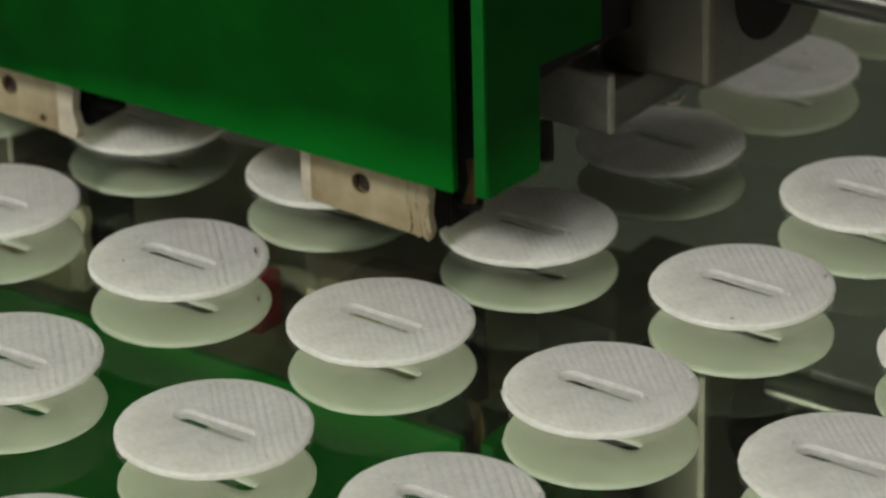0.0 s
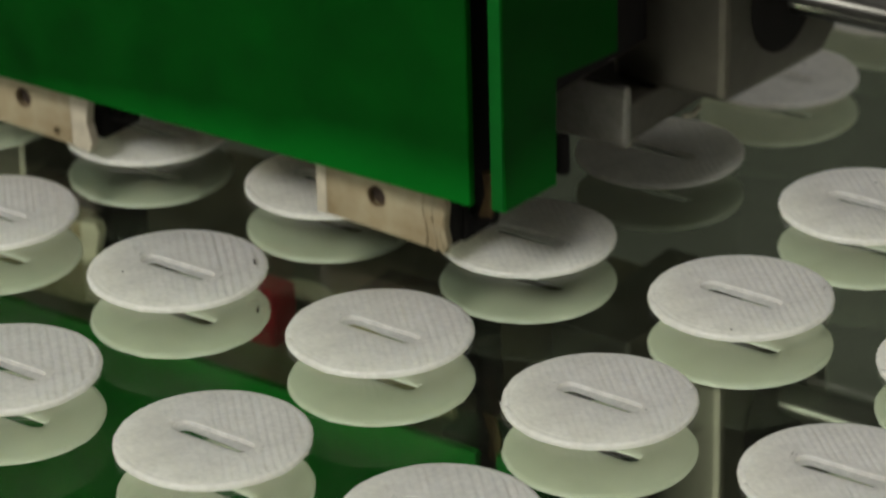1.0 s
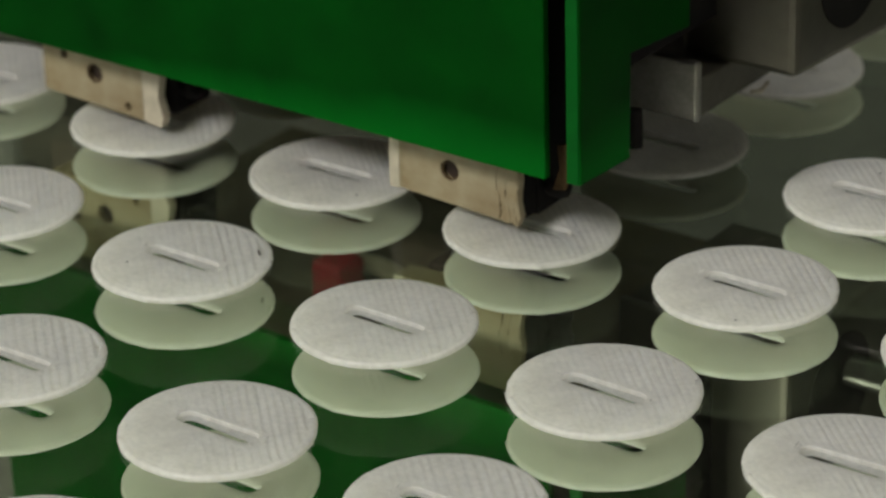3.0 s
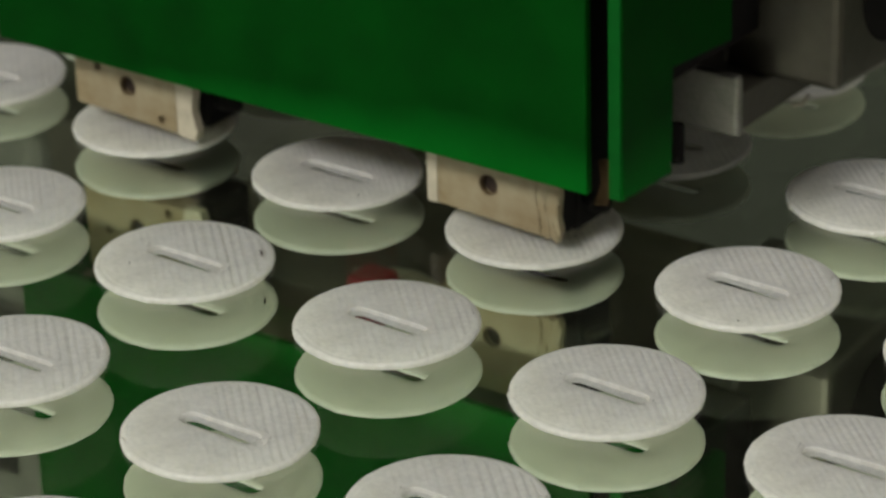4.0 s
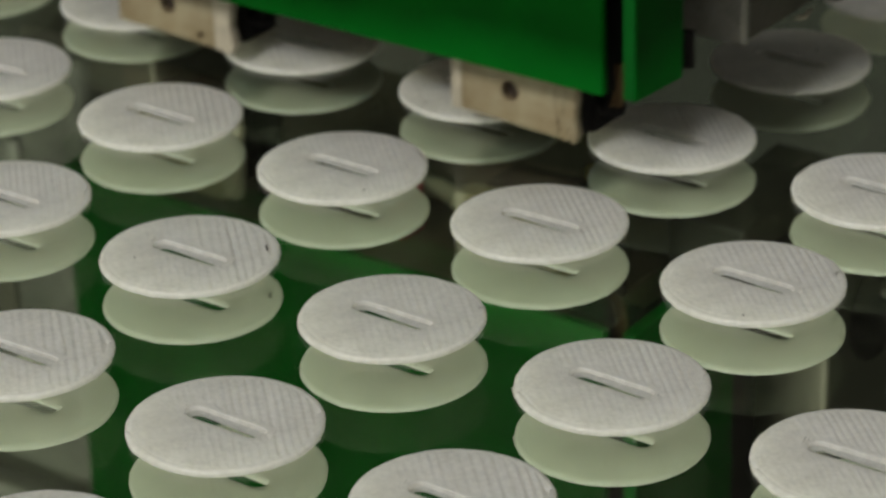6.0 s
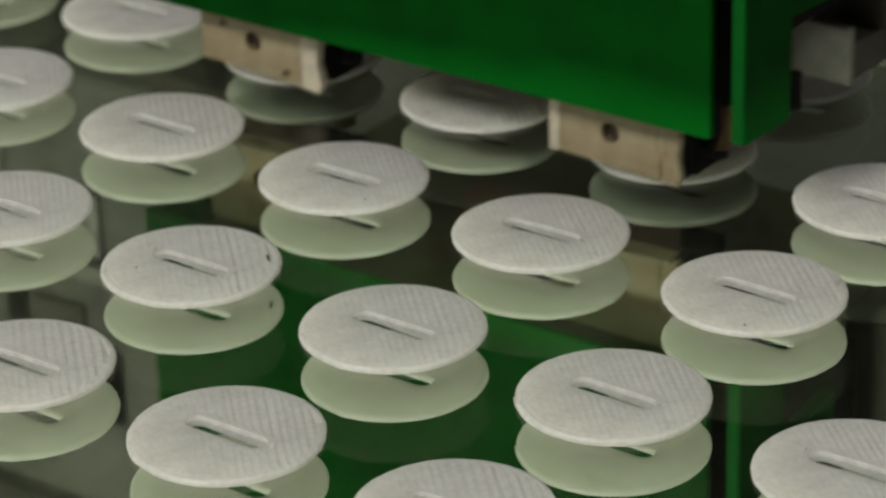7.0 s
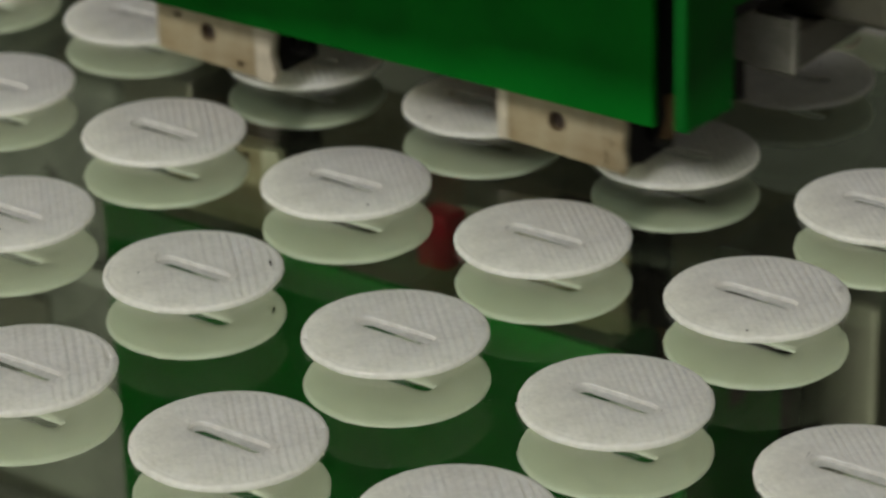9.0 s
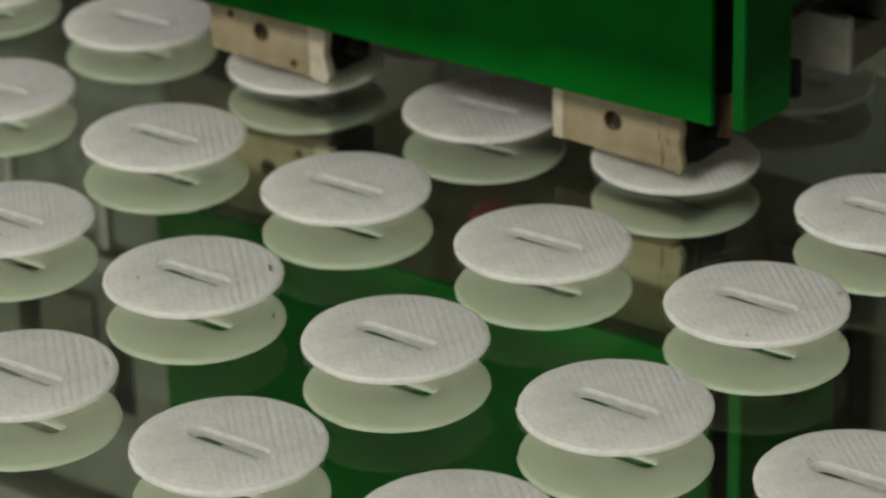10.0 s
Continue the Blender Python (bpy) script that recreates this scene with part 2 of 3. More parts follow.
# ---------- room ----------
def room():
    x0, x1, y0, y1, z0, z1 = -1900, 1900, -1900, 2100, -850, 2300
    t = 100
    tagged(part("floor", box(x0, x1, y0, y1, z0 - t, z0), FLOORM), "dark grey workshop floor", "floor", kind="structure")
    tagged(part("ceiling", box(x0, x1, y0, y1, z1, z1 + t), WALL), "plain pale ceiling", "ceiling", kind="structure")
    for name, b in (("wall_north", box(x0, x1, y1, y1 + t, z0, z1)), ("wall_south", box(x0, x1, y0 - t, y0, z0, z1)),
                    ("wall_west", box(x0 - t, x0, y0 - t, y1 + t, z0, z1)), ("wall_east", box(x1, x1 + t, y0 - t, y1 + t, z0, z1))):
        tagged(part(name, b, WALL), "plain grey painted wall", "wall", kind="structure")
    bench = new("workbench")
    tagged(bench, "wooden workbench that carries the printer", "workbench")
    part("bench_top", box(-700, 700, -600, 500, -90, -60, 3), WOOD, bench)
    for lx, ly in ((-660, -560), (660, -560), (-660, 460), (660, 460)):
        part("leg", box(lx - 30, lx + 30, ly - 30, ly + 30, -850, -90, 3), WOOD, bench)


# cases and a stand made up around the two unseen lights
def added_lamp_cases():
    c = new("overhead_light_case")
    tagged(c, "unseen flat case added above the overhead fill light", "ceiling light")
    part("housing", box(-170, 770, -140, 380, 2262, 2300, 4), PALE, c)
    w = new("front_light_case")
    tagged(w, "unseen lamp case and stand added behind the front light", "lamp")
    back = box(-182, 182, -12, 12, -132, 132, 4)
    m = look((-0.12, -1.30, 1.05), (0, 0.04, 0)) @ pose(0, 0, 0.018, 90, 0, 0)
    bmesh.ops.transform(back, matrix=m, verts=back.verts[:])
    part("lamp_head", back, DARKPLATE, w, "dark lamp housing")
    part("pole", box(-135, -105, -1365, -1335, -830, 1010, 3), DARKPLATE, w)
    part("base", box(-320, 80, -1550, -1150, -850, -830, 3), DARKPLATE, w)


room()
added_lamp_cases()


# ---------- print bed ----------
GAP = 2.37          # depth at which the silvering shows below the glass face
BX0, BX1, BY0, BY1 = -190, 130, -110, 200


def silver_depth(x, y):
    """Depth of the silvering, sloped and raised at its far edges to fit reflections to the camera's view."""
    rise = lambda d: max(0.0, min(1.0, d)) ** 2 * (3 - 2 * max(0.0, min(1.0, d)))
    return -GAP - 0.01 + 0.0024 * (-0.585 * x + 0.81 * y) + 0.38 * rise((-x - 56) / 26) + 0.30 * rise((y - 62) / 24)


def sheet(top, bottom, nx=64, ny=62):
    """A closed sheet over the bed between two heights (millimetres)."""
    bm = bmesh.new()
    xs, ys = [BX0 + (BX1 - BX0) * i / nx for i in range(nx + 1)], [BY0 + (BY1 - BY0) * j / ny for j in range(ny + 1)]
    up, dn = ([[bm.verts.new(Vector((x, y, f(x, y))) * 0.001) for y in ys] for x in xs] for f in (top, bottom))
    for i in range(nx):
        for j in range(ny):
            bm.faces.new((up[i][j], up[i + 1][j], up[i + 1][j + 1], up[i][j + 1])).smooth = True
            bm.faces.new((dn[i][j], dn[i][j + 1], dn[i + 1][j + 1], dn[i + 1][j])).smooth = True
    rim = [(i, 0) for i in range(nx)] + [(nx, j) for j in range(ny)] + [(i, ny) for i in range(nx, 0, -1)] + [(0, j) for j in range(ny, 0, -1)]
    for (i, j), (k, l) in zip(rim, rim[1:] + rim[:1]):
        f = bm.faces.new((dn[i][j], dn[k][l], up[k][l], up[i][j]))
        for e in f.edges:
            e.smooth = False
    return bm


def print_bed():
    bed = new("mirror_print_bed")
    tagged(bed, "silvered mirror glass plate of the print bed, backing curved to fit the view", "print bed")
    silver, clear = sheet(silver_depth, lambda x, y: -GAP - 1.2), sheet(lambda x, y: 0.0, lambda x, y: silver_depth(x, y) + 0.02)
    part("silvering", silver, MIRROR, bed, "greenish silvered backing")
    g = part("glass", clear, GLASS, bed, "clear glass face")
    g.visible_shadow = False
    part("heater_plate", box(BX0 - 8, BX1 + 8, BY0 - 8, BY1 + 8, -12, -GAP - 1.2, 1), DARKPLATE, bed, "dark bed plate")
    for px in (BX0 + 20, BX1 - 20):
        for py in (BY0 + 20, BY1 - 20):
            part("foot", box(px - 12, px + 12, py - 12, py + 12, -60, -12, 1), DARKPLATE, bed)
    return bed


print_bed()


def added_frame():
    """Unseen rear panels and posts, added behind the bed to darken its reflections."""
    fr = new("added_frame")
    tagged(fr, "unseen panels and posts added behind the bed", "printer frame")
    part("rear_blocker", box(-190, 260, 262, 268, -60, 420, 1), REAR, fr, "dark rear panel")
    # paler panel, added for the lighter tone reflected on the left
    part("rear_side_blocker", box(-420, -190.5, 262, 268, -60, 420, 1), REARSIDE, fr, "grey rear side panel")
    for px in (-420, 240):
        part("post", box(px, px + 20, 268, 290, -60, 420, 1.5), DARKPLATE, fr)
    part("rear_rail", box(-420, 260, 250, 262, 40, 60, 1), DULL, fr, "dull metal rail")
    for rx in (-198, 138):
        part("side_rail", box(rx, rx + 12, -100, 250, 8, 19.4, 0.8), DULL, fr, "dull metal side rail")
        for ry in (-90, 230):
            part("rail_post", box(rx, rx + 12, ry, ry + 14, -60, 8, 0.8), DARKPLATE, fr)
    return fr


added_frame()

# ---------- printed discs ----------
PITCH, R, HALF_SLOT, SLOT_W = 27.75, 10.0, 4.9, 2.3
HATCH = math.radians(-45)
FOOT = 0.70          # squeezed first layer on one side of the slot
EDGE = 0.85          # width of the smooth outline strands
# outline of the rim: inset from the edge and height
RIM_TOP = ((1.15, None), (0.92, None), (0.82, 0.735), (0.62, 0.79), (0.34, 0.80), (0.12, 0.71), (0.02, 0.55), (0.0, 0.40))
RIM_LOW = ((0.05, 0.18), (0.16, 0.05), (0.32, 0.0))


def span(ox, oy, hl, hw, ca, sa):
    """Where a strand crosses a round-ended slot of half sizes hl, hw."""
    r = min(hw, 1.3)
    parts = []
    for bl, bw in ((hl - r, hw), (hl, max(hw - r, 0.02))):
        a = sorted(((-bw - oy) / sa, (bw - oy) / sa))
        b = sorted(((-bl - ox) / ca, (bl - ox) / ca))
        parts.append((max(a[0], b[0]), min(a[1], b[1])))
    for sx in (-1, 1):
        for sy in (-1, 1):
            cx, cy = ox - sx * (hl - r), oy - sy * (hw - r)
            m = cx * ca + cy * sa
            q = m * m - (cx * cx + cy * cy - r * r)
            if q > 0:
                parts.append((-m - math.sqrt(q), -m + math.sqrt(q)))
    good = [p for p in parts if p[0] < p[1]]
    if good:
        return min(p[0] for p in good), max(p[1] for p in good)
    m = -(ox * ca + oy * sa)
    return m + 0.01, m - 0.01


def disc_plate(seed, pitch, amp):
    """One slotted disc as a closed solid: a face of diagonal strands inside smooth outlines, rounded at the rim."""
    rnd = random.Random(seed)
    off, bare = rnd.uniform(0, 90), rnd.uniform(-2.5, 3.0)
    foot_w = FOOT * rnd.uniform(0.75, 1.08)
    bm = bmesh.new()
    ca, sa = math.cos(HATCH), math.sin(HATCH)
    lines, s = [(-R + d, 0.75, 0.0) for d in (0.004, 0.03, 0.09, 0.2, 0.36, 0.58)], -R + 0.85
    while s < R - 0.85:
        w = pitch * rnd.uniform(0.85, 1.15)
        top = 0.80 + rnd.uniform(-0.15, 0.12) * amp
        # strand relief is made deeper towards the camera's right, to fit its view
        right_half = 1 / (1 + math.exp(-(s - bare) * 0.7))
        dip = amp * rnd.uniform(0.5, 1.5) * (0.3 + 2.5 * right_half)
        # pinholes where the strands turn back short of the outline
        pin = 0.16 * right_half * rnd.uniform(0.2, 1.2)
        for f, h in ((0.0, top - dip), (0.2, top - dip * 0.3), (0.5, top), (0.8, top - dip * 0.3)):
            if s + f * w < R - 0.8:
                lines.append((s + f * w, h, pin if f == 0.0 else 0.0))
        s += w
    lines += [(R - d, 0.75, 0.0) for d in (0.58, 0.36, 0.2, 0.09, 0.03, 0.004)]
    prev = None
    for s, h, pin in lines:
        ox, oy = -sa * s, ca * s
        lo, hi = span(ox, oy, HALF_SLOT, SLOT_W / 2, ca, sa)
        cut = lo < hi
        zl, zh = span(ox, oy, HALF_SLOT + EDGE, SLOT_W / 2 + EDGE, ca, sa)
        near = zl < zh
        if not near:
            zl = zh = (zl + zh) / 2
        if not cut:
            lo = hi = (zl + zh) / 2
        ring = {}
        seam = off % 1.6 - 2.4
        for side in (-1, 1):
            out = []
            for inset, z in RIM_TOP + RIM_LOW:
                half = math.sqrt(max(R * R - s * s, 0))
                a = math.atan2(side * half, s)
                rr = R + 0.07 * noise.noise(Vector((math.cos(a) * 2.2, math.sin(a) * 2.2, off))) + 0.07 * noise.noise(Vector((math.cos(a) * 14, math.sin(a) * 14, off + 7))) + 0.16 * math.exp(-((math.atan2(oy + sa * side * half, ox + ca * side * half) - seam) / 0.035) ** 2) - inset
                out.append((side * math.sqrt(max(rr * rr - s * s, 0)), h - (pin if inset < 1 else 0.5 * pin) if z is None else z + 0.015 * noise.noise(Vector((math.cos(a) * 7, math.sin(a) * 7, off + 3)))))
            ring[side] = out
        nt_ = len(RIM_TOP)
        lim = max(ring[1][0][0], 0)
        keep = lambda t: max(-lim, min(lim, t))
        left = ring[-1][nt_ - 1::-1]
        right = ring[1][:nt_]
        bump = lambda t: 0.02 * noise.noise(Vector((s * 1.2, t * 0.8, off)))
        fl = 0.785 if near else h
        g = 0.784 if near else h
        up_l = left + [(keep(zl - 0.25), h), (keep(zl), h - pin), (keep(zl + 0.12), g), (keep(zl + 0.45), fl + bump(zl)), (keep(lo), fl + 0.01)]
        up_r = [(keep(hi), fl), (keep(zh - 0.45), fl + bump(zh)), (keep(zh - 0.12), g), (keep(zh), h), (keep(zh + 0.25), h)] + right
        up_l = [(min(t, keep(lo)), z) for t, z in up_l]
        up_r = [(max(t, keep(hi)), z) for t, z in up_r]
        foot = keep(min(lo + (foot_w + 0.12 * ox) * 1.414, hi - 0.4)) if cut else keep(lo)
        foot = max(foot, keep(lo))
        lip = max(hi - 0.05 * 1.414, (foot + hi) / 2) if cut else hi
        dn_r = ring[1][nt_:] + [(keep(lip), 0.0)]
        dn_l = [(foot, 0.0)] + ring[-1][nt_:][::-1]
        wall = [(keep(lo + 0.16 * (foot - lo)), 0.36), (foot, 0.16)] if cut else [(keep(lo), 0.1), (keep(lo), 0.05)]
        at = lambda t, z: bm.verts.new(Vector((ox + ca * t, oy + sa * t, z)) * 0.001)
        row = ([at(*p) for p in up_l], [at(*p) for p in up_r], [at(*p) for p in dn_r], [at(*p) for p in dn_l], [at(*p) for p in wall])
        if prev:
            (a0, a1, a2, a3, a4), (b0, b1, b2, b3, b4) = prev[0], row
            chains = [(a3[1:] + a0, b3[1:] + b0), (a1 + a2[:-1], b1 + b2[:-1])]
            for a, b in chains:
                for k in range(len(a) - 1):
                    bm.faces.new((a[k], a[k + 1], b[k + 1], b[k])).smooth = True
            for a, b in ((a2[-2:], b2[-2:]), (a3[:2], b3[:2])):
                bm.faces.new((a[0], a[1], b[1], b[0])).material_index = 1
            if cut or prev[1]:
                wa, wb = [a0[-1], *a4, a3[0]], [b0[-1], *b4, b3[0]]
                for k in range(3):
                    bm.faces.new((wa[k], wa[k + 1], wb[k + 1], wb[k])).material_index = 2
                bm.faces.new((a1[0], b1[0], b2[-1], a2[-1]))
        prev = (row, cut)
    bmesh.ops.remove_doubles(bm, verts=bm.verts[:], dist=2e-6)
    bmesh.ops.holes_fill(bm, edges=[e for e in bm.edges if len(e.link_faces) == 1], sides=60)
    bmesh.ops.recalc_face_normals(bm, faces=bm.faces[:])
    for e in bm.edges:
        if any(not f.smooth for f in e.link_faces):
            e.smooth = False
    return bm


def printed_disc(seed, x, y, turn):
    ob = new("printed_disc")
    ob.matrix_world = pose(x * 0.001, y * 0.001, 0.00002, 0, 0, turn)
    rnd = random.Random(seed * 7 + 1)
    coarse = rnd.random() < 0.3
    plate = part("plate", disc_plate(seed, 0.82 if not coarse else 1.0, 0.032 if not coarse else 0.055), WHITE, ob)
    plate.data.materials.append(WHITE_SMOOTH)
    plate.data.materials.append(WHITE_WALL)
    for sx in (-1, 1):
        part("slot_blob", tube([(sx * (HALF_SLOT + 0.35) + 0.25 * k * sx, rnd.uniform(-0.5, 0.9) + 0.1 * k, 0.69) for k in range(3)], 0.13, 8), BLOB, ob, "", True)
    for k in range(6):
        # small shiny beads, added mostly on the camera's side for the rim's glints
        a = rnd.uniform(-2.9, 1.0)
        bx, by = 9.93 * math.cos(a), 9.93 * math.sin(a)
        part("rim_bead", tube([(bx - 0.12 * by / 10, by + 0.12 * bx / 10, 0.3), (bx, by, 0.34), (bx + 0.14 * by / 10, by - 0.14 * bx / 10, 0.28)], rnd.uniform(0.08, 0.18), 7), BLOB, ob, "", True)
    if rnd.random() < 0.45:
        a, d = rnd.uniform(0, 6.28), rnd.uniform(4, 8.6)
        fx, fy = d * math.cos(a), d * math.sin(a)
        part("fleck", tube([(fx, fy, 0.78), (fx + 0.12, fy - 0.05, 0.80), (fx + 0.2, fy - 0.12, 0.79)], 0.09, 6), BROWN, ob, "tiny dark fleck")
    # dark beads paint the shade of a small groove on one disc
    if x < -20 and x > -30 and abs(y) < 1:
        part("groove_shade", tube([(6.0, 6.0, 0.80), (6.4, 5.6, 0.81), (6.9, 5.1, 0.80)], 0.12, 6), BROWN, ob, "short dark bead in place of a shaded groove")
        part("groove_shade", tube([(6.6, 5.6, 0.0), (7.0, 5.0, -0.002), (7.3, 4.5, 0.0)], 0.1, 6), BROWN, ob, "short dark bead in place of a shaded groove")
    return tagged(ob, "white printed plastic disc with a centre slot, lying on mirror glass", "disc", "discs on the print bed")


n = 0
for j in range(-3, 6):
    for i in range(-6, 4):
        x, y = i * PITCH, j * PITCH
        # the stretch of the bed that is filled
        u, v = 0.81 * x + 0.585 * y, -0.585 * x + 0.81 * y
        if -70 < u < 85 and -70 < v < 140:
            n += 1
            printed_disc(n, x, y, random.Random(n).uniform(-1.2, 1.2))


# ---------- print head ----------
def hot_end(head, x, worn):
    """Cream board plate with its heater, nozzle and black sleeve behind it."""
    he = new("hot_end")
    he.parent = head
    he.location = (x * 0.001, 0, 0)
    holes = [(0, 7.1, 1.25)] if worn else [(0, 7.1, 1.25), (-4.7, 8.6, 0.55), (5.1, 3.9, 0.55)]
    pl = plate_with_holes([(-8.2, 3.4), (-3, 3.2), (7.4, 2.7), (7.5, 14.0), (-8.2, 14.0)], holes, "y", 0, 3.2)
    part("board", pl, CREAM, he, "cream fibre board with drilled holes")
    if worn:
        part("tape_end", box(-8.3, -6.9, -0.12, -0.02, 3.3, 13.8, 0.04), PALE, he, "pale tape wrapped round the end")
        for cx, top in ((6.6, 9.5), (7.9, 11), (9.0, 8.5)):
            part("crease", tube([(cx + 0.3 * math.sin(k * 0.9 + cx), -0.01, 2.9 + (top - 2.9) * k / 7) for k in range(8)], 0.15, 8, False, 0.6), CREAM, he, "raised crease in the tape", True)
        part("end_block", prism([(7.2, 2.75), (7.8, 2.45), (8.3, 2.8), (9.1, 2.3), (9.6, 3.6), (9.2, 5.4), (9.5, 8), (9.2, 10), (9.7, 13.5), (7.2, 13.5)], "y", -0.06, 1.0, 0.12), CREAM, he, "creased end of the board")
        part("heater_cover", box(7.6, 9.4, 1.05, 3.25, 3.0, 12.5, 0.2), BLACK, he, "black cover beside the heater")
    else:
        part("end_block", prism([(7.5, 2.6), (10.1, 2.3), (10.6, 3.6), (9.9, 6.0), (10.3, 8.6), (9.6, 13.5), (7.5, 13.5)], "y", -0.08, 1.3, 0.12), PALE, he, "pale wrapped end of the board")
    part("heater", box(-6, 9.6, 3.3, 10, 2.6, 12, 0.4), BLACK, he, "black heater block")
    part("sleeve", tube([(10.9, 5.2, 5.4), (11.1, 5.2, 6.0), (11.1, 5.2, 8), (11.1, 5.2, 14)], 1.6, 20), BLACK, he, "black round sleeve", True)
    part("nozzle", tube([(5, 11, 2.4), (5, 11, 1.4)], 1.6, 12), BRASS, he, "small brass nozzle")
    for hx, hz, r in holes:
        if r > 1:
            part("eyelet", tube([(hx + (r - 0.12) * math.cos(k * 0.3142), 0.25, hz + (r - 0.12) * math.sin(k * 0.3142)) for k in range(20)], 0.10, 8, True), TAPE, he, "thin brown eyelet", True)
        part("screw", tube([(hx, 0.9, hz), (hx, 2.8, hz)], r * 0.98, 14), BROWN, he, "dark screw in its hole")
    return he


def print_head():
    head = new("print_head")
    tagged(head, "green cased print head with two hot ends above the bed", "print head")
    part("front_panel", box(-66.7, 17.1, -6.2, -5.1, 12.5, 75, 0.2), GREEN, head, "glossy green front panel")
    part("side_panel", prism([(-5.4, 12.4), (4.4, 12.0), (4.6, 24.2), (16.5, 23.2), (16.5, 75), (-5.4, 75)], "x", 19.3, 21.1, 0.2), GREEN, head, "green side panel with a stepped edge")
    # thin strip that carries the painted edge glow
    part("side_edge", box(19.45, 20.95, -5.55, -5.4, 12.5, 75, 0.05), GREEN_GLOW, head, "side panel edge in a brighter green for its edge glow")
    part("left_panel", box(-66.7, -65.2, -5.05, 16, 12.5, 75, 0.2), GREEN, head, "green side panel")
    # black filler stands in for the shade inside the panel gap
    part("gap_filler", box(9.0, 19.1, -1.5, 4.2, 14.2, 75, 0.2), BLACK, head, "black filler for the shade inside the gap")
    part("base_plate", box(-64, 8.8, -3.15, 51, 17.0, 75, 0.3), HOUSING, head, "dark inner housing")
    hot_end(head, 0, True)
    hot_end(head, -52.4, False)
    # black box added to keep this opening dark
    part("side_dark_filler", box(9.0, 18.9, 4.4, 25.8, 21.0, 75, 0.1), BLACK, head, "black filler that keeps the opening beside the housing dark")
    # the bracket's shaded side and lit front are put into two materials
    part("bracket", prism([(21.1, 10.2), (45, 10.2), (45, 13.6), (25.8, 14.9), (21.1, 15.0)], "x", 10.0, 19.6, 0.3), DARKPLATE, head, "bracket body in a dark material for its shaded side")
    part("bracket_face", box(9.5, 20.0, 19.9, 21.1, 10.0, 17.4, 0.45, 3), PALEMETAL, head, "bracket face in a paler metal for its lit side")
    part("bracket_tab", box(9.5, 14.2, 17.6, 21.0, 17.4, 18.6, 0.25), PALEMETAL, head, "bright tab on the bracket")
    part("carriage_block", prism([(26, 15.2), (37, 14.5), (48, 13.9), (51.5, 16.4), (51.5, 70), (26, 70)], "x", 14.0, 29.0, 0.95), ALU, head, "bare aluminium bearing block")
    # flat black disc on the face paints the dark of a bearing hole
    part("bore_shade_disc", tube([(29.0, 38.6, 25.0), (29.12, 38.6, 25.0)], 7.4, 32), BLACK, head, "flat black disc in place of the bearing hole's shade")
    part("drip", tube([(20.2, 31.5, 9.9), (20.6, 33, 9.6), (20.3, 35, 9.9)], 0.28, 8, False, 0.4), PALE, head, "pale plastic drip", True)
    part("left_bracket", box(-106, -80, 28, 45, 13, 22, 0.35), ALU, head, "grey metal bracket")
    # polished knob added to give a bright glint in the mirror
    part("left_glint_knob", tube([(-138, 25.6, 96), (-138, 24.2, 96), (-138, 22.0, 96)], 3.2, 24), POLISHED, head, "polished knob added for a reflected bright glint", True)
    part("left_carriage_block", box(-146, -92, 26, 52, 15.3, 104, 3.0, 4), LEFTBLOCK, head, "dull grey bearing block")
    part("block_flange", box(-146, -94, 23.4, 25.9, 43.0, 46.0, 0.5), DULL, head, "bare metal flange across the block")
    part("block_rib", box(-106.6, -104.4, 24.6, 25.9, 32.5, 42.6, 0.4), DULL, head, "bare metal upright rib")
    part("block_rib", box(-124.0, -121.4, 24.6, 25.9, 30.5, 42.6, 0.4), DULL, head, "bare metal upright rib")
    # black strips on the face paint the shade of upright slots
    for gx, gz, gh in ((-124.5, 50, 14), (-106.5, 58, 12), (-139, 60, 16)):
        part("block_shade_strip", box(gx, gx + 4.0, 25.4, 25.95, gz, gz + gh, 0.1), BLACK, head, "black upright strip in place of a shaded slot")
    part("block_ledge", box(-146, -94, 22.0, 25.9, 88.0, 91.5, 0.6), DULL, head, "bare metal ledge near the top")
    part("block_plate", box(-119, -109, 25.0, 25.9, 52, 64, 0.3), DARKPLATE, head, "small dark cover plate")
    part("tape_strip", prism([(15.6, 9.6), (17.3, 9.9), (18.0, 12.4), (17.6, 15.4), (16.2, 15.0), (16.5, 12.4)], "y", -2.6, -2.1, 0.12), TAPE, head, "brown tape strip behind the gap")
    part("cable_end", tube([(20.0, 6.6, 12.4), (20.0, 6.7, 13.2), (19.8, 6.8, 16.5)], 1.1, 12), BLACK, head, "black cable end", True)
    part("connector", box(-27.2, -22.4, 8, 13, 10, 22, 0.8), RED, head, "red plastic connector")
    part("cable", tube([(-30 + 3 * k, 14 + math.sin(k * 0.9), 12.8 + 0.9 * math.cos(k)) for k in range(12)], 1.3, 10), PALE, head, "pale cable", True)
    return head


HEAD = print_head()


def guide_rods():
    g = new("guide_rods")
    tagged(g, "pair of steel guide rods with sliding end blocks", "guide rods")
    part("rod", tube([(-190, 41, 23.3), (150, 41, 23.3)], 2.0, 28), CHROME, g, "polished steel rod", True)
    part("rod", tube([(-190, 41, 66), (150, 41, 66)], 3.0, 28), CHROME, g, "polished steel rod", True)
    for ex in (-198, 138):
        part("end_block", box(ex, ex + 12, 33, 49, 19.6, 72, 0.8), DARKPLATE, g, "dark sliding end block")
    return g


RODS = guide_rods()


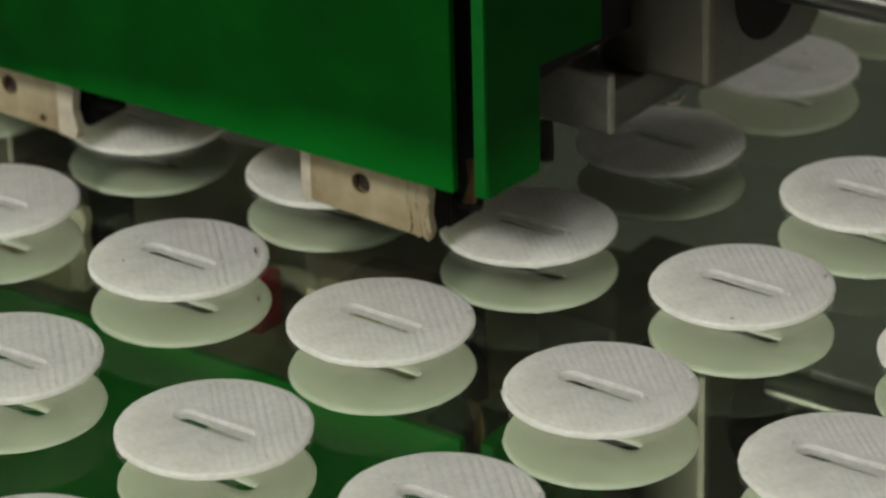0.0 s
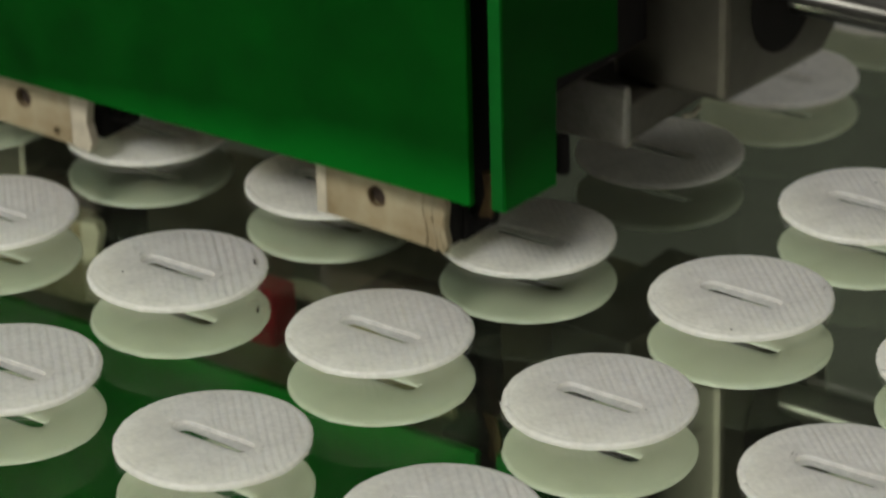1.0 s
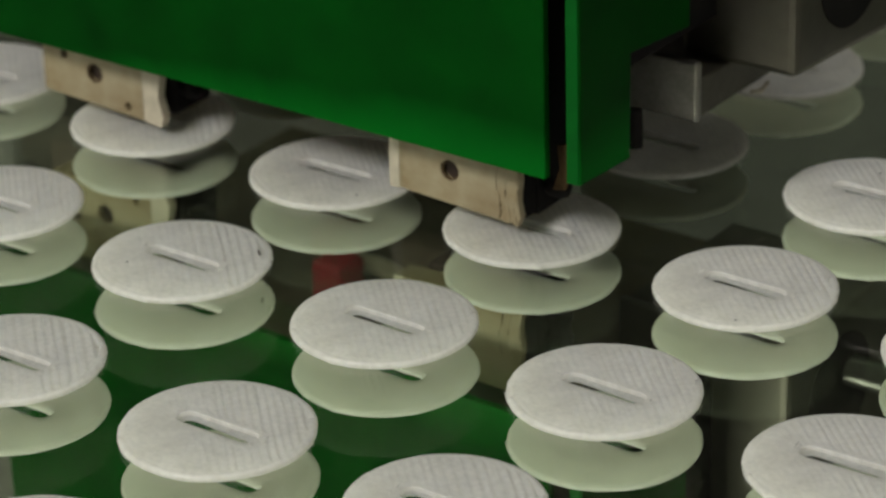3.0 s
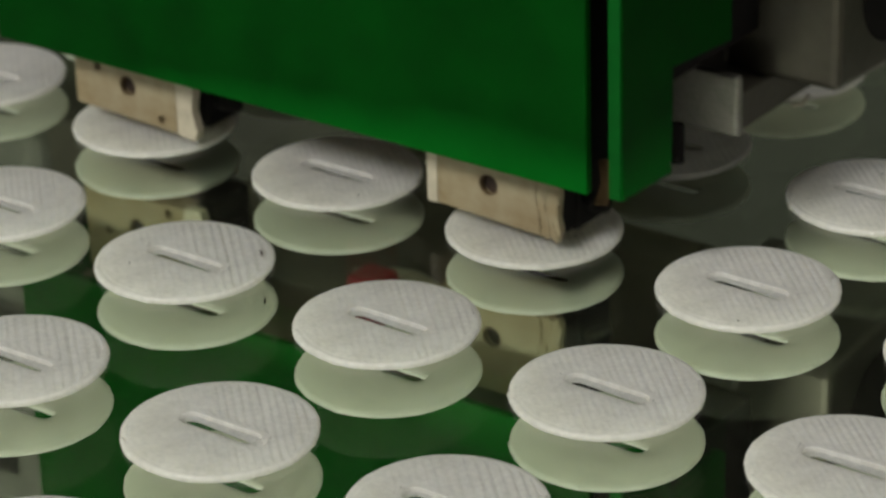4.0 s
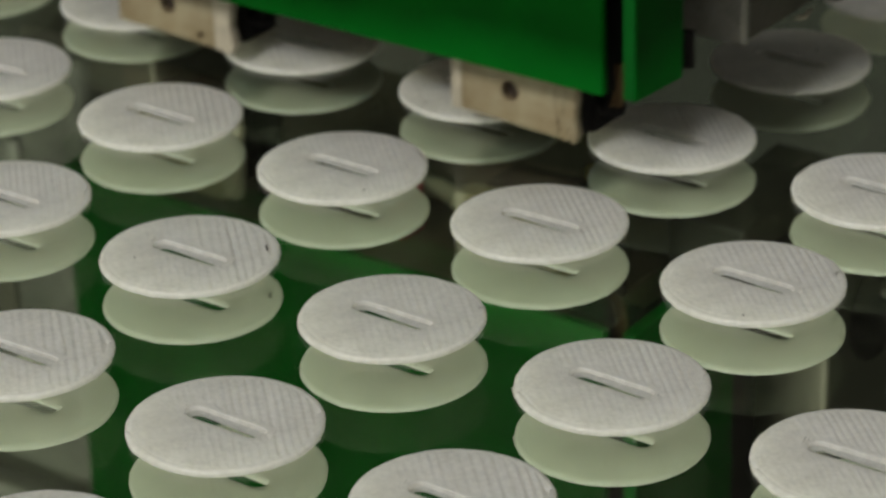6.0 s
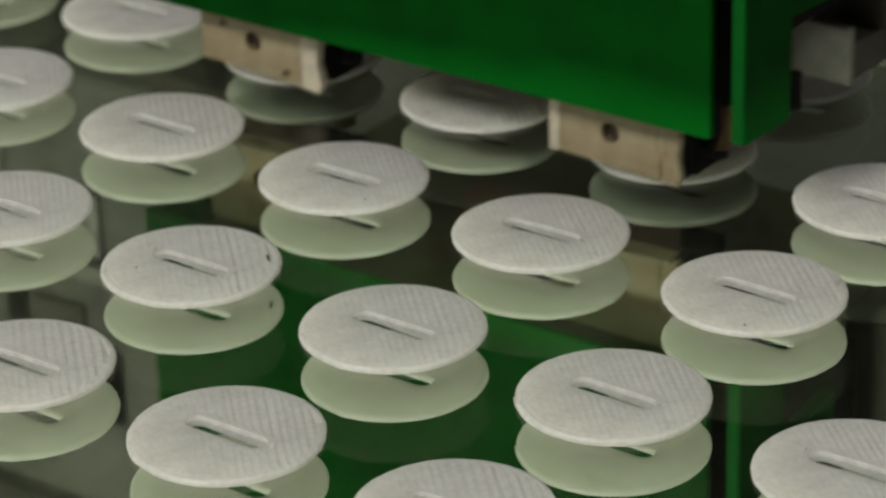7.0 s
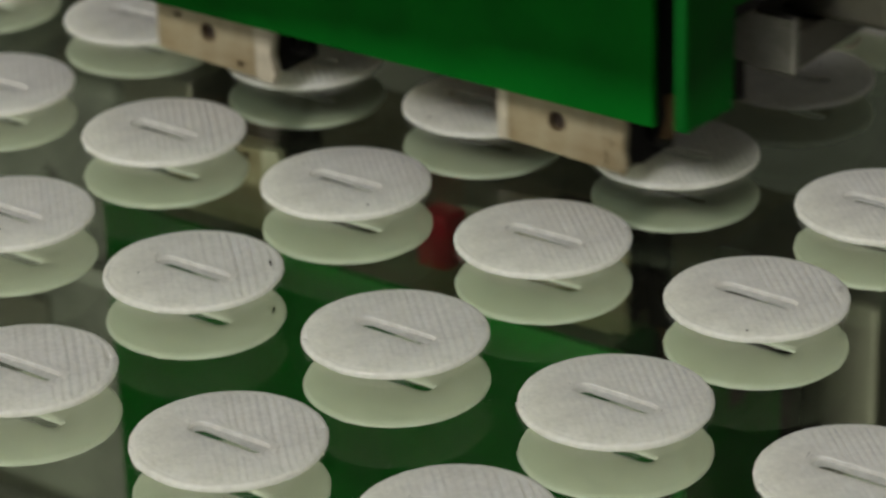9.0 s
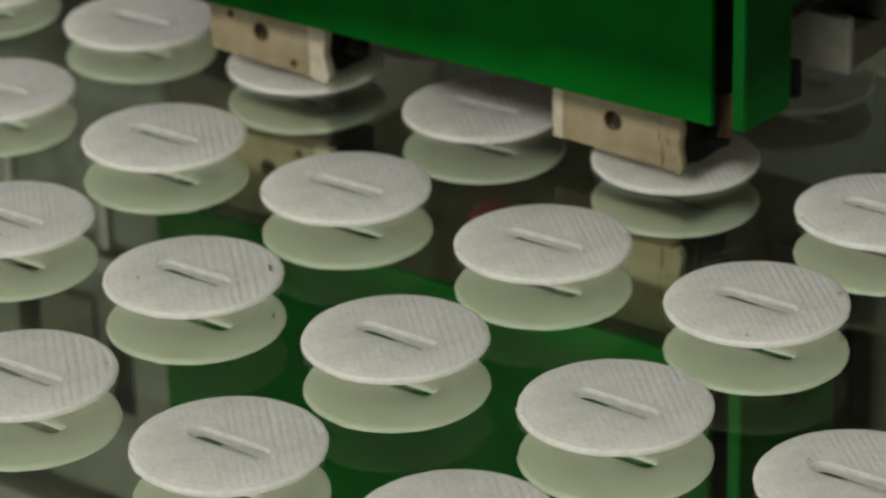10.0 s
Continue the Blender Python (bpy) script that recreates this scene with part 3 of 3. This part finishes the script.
def motions():
    path = (
        (0, -13.8, 15.3), (0.1, -10.5, 12.0), (0.2, -5.4, 7.1), (0.3, -6.3, 8.8), (0.4, -11.4, 13.8), (0.5, -14.2, 16.8), (0.6, -10.1, 13.3),
        (0.7, -6.7, 9.9), (0.8, -3.6, 7.5), (0.9, -7.3, 11.3), (1, -12.0, 15.9), (1.1, -13.6, 18.0), (1.2, -11.6, 17.2), (1.3, -13.2, 19.5),
        (1.4, -11.5, 18.6), (1.5, -12.6, 20.9), (1.6, -9.6, 18.4), (1.7, -12.5, 21.5), (1.8, -8.3, 18.3), (1.9, -9.4, 20.0), (2, -10.4, 22.0),
        (2.1, -6.6, 18.3), (2.2, -9.2, 21.4), (2.3, -10.4, 23.4), (2.4, -5.1, 18.5), (2.5, -5.7, 20.0), (2.6, -9.5, 23.8), (2.7, -7.2, 22.1),
        (2.8, -4.2, 18.7), (2.9, -5.5, 20.5), (3, -8.2, 23.6), (3.1, -5.5, 21.5), (3.2, -3.2, 18.5), (3.3, -4.8, 21.0), (3.4, -6.8, 23.7),
        (3.5, -4.0, 21.2), (3.6, -1.5, 18.4), (3.7, -0.5, 18.8), (3.8, -1.6, 21.0), (3.9, -4.4, 23.5), (4, -2.6, 22.7), (4.1, 0.7, 19.3),
        (4.2, 3.5, 17.3), (4.5, -0.9, 22.7), (4.6, 3.7, 18.1), (4.7, 1.6, 20.9), (4.8, 0.1, 22.9), (4.9, 2.1, 21.2), (5, -1.1, 29.5),
        (5.1, -2.2, 34.7), (5.2, 1.4, 37.0), (5.3, 2.7, 40.4), (5.4, 3.9, 46.0), (5.5, 2.2, 49.8), (5.6, -2.7, 53.2), (5.7, -6.6, 53.9),
        (5.8, -11.4, 51.1), (5.9, -14.0, 49.5), (6, -15.3, 44.1), (6.1, -15.0, 41.3), (6.2, -12.2, 36.5), (6.3, -9.7, 35.0), (6.4, -5.2, 34.6),
        (6.5, -2.0, 34.7), (6.6, -3.4, 43.1), (6.7, -9.3, 43.7), (6.8, -6.1, 45.9), (6.9, -2.2, 45.9), (7, -0.4, 42.5), (7.1, -1.6, 38.5),
        (7.2, 0.3, 35.2), (7.3, 3.1, 37.1), (7.4, 4.8, 42.2), (7.5, 5.0, 45.1), (7.6, 3.0, 49.9), (7.7, 0.9, 52.1), (7.8, -3.8, 53.7),
        (7.9, -7.1, 53.8), (8, -11.4, 51.1), (8.1, -14.0, 49.5), (8.2, -15.3, 44.1), (8.3, -15.0, 41.3), (8.4, -12.2, 36.5), (8.5, -9.7, 35.0),
        (8.6, -5.2, 34.6), (8.7, -2.0, 34.7), (8.8, -1.0, 42.7), (8.9, -3.4, 43.1), (9, -8.4, 43.0), (9.1, -10.2, 44.5), (9.2, -5.7, 45.3),
        (9.3, -2.3, 45.0), (9.4, -0.7, 43.1), (9.5, -0.8, 44.6), (9.6, -1.7, 47.6), (9.7, -5.3, 51.0), (9.8, -6.1, 51.1), (9.9, -2.9, 47.9),
        (10, -3.9, 48.0),
    )
    walk(HEAD, [(t, pose(x * 0.001, y * 0.001, 0)) for t, x, y in path])
    walk(RODS, [(t, pose(0, y * 0.001, 0)) for t, x, y in path])


motions()
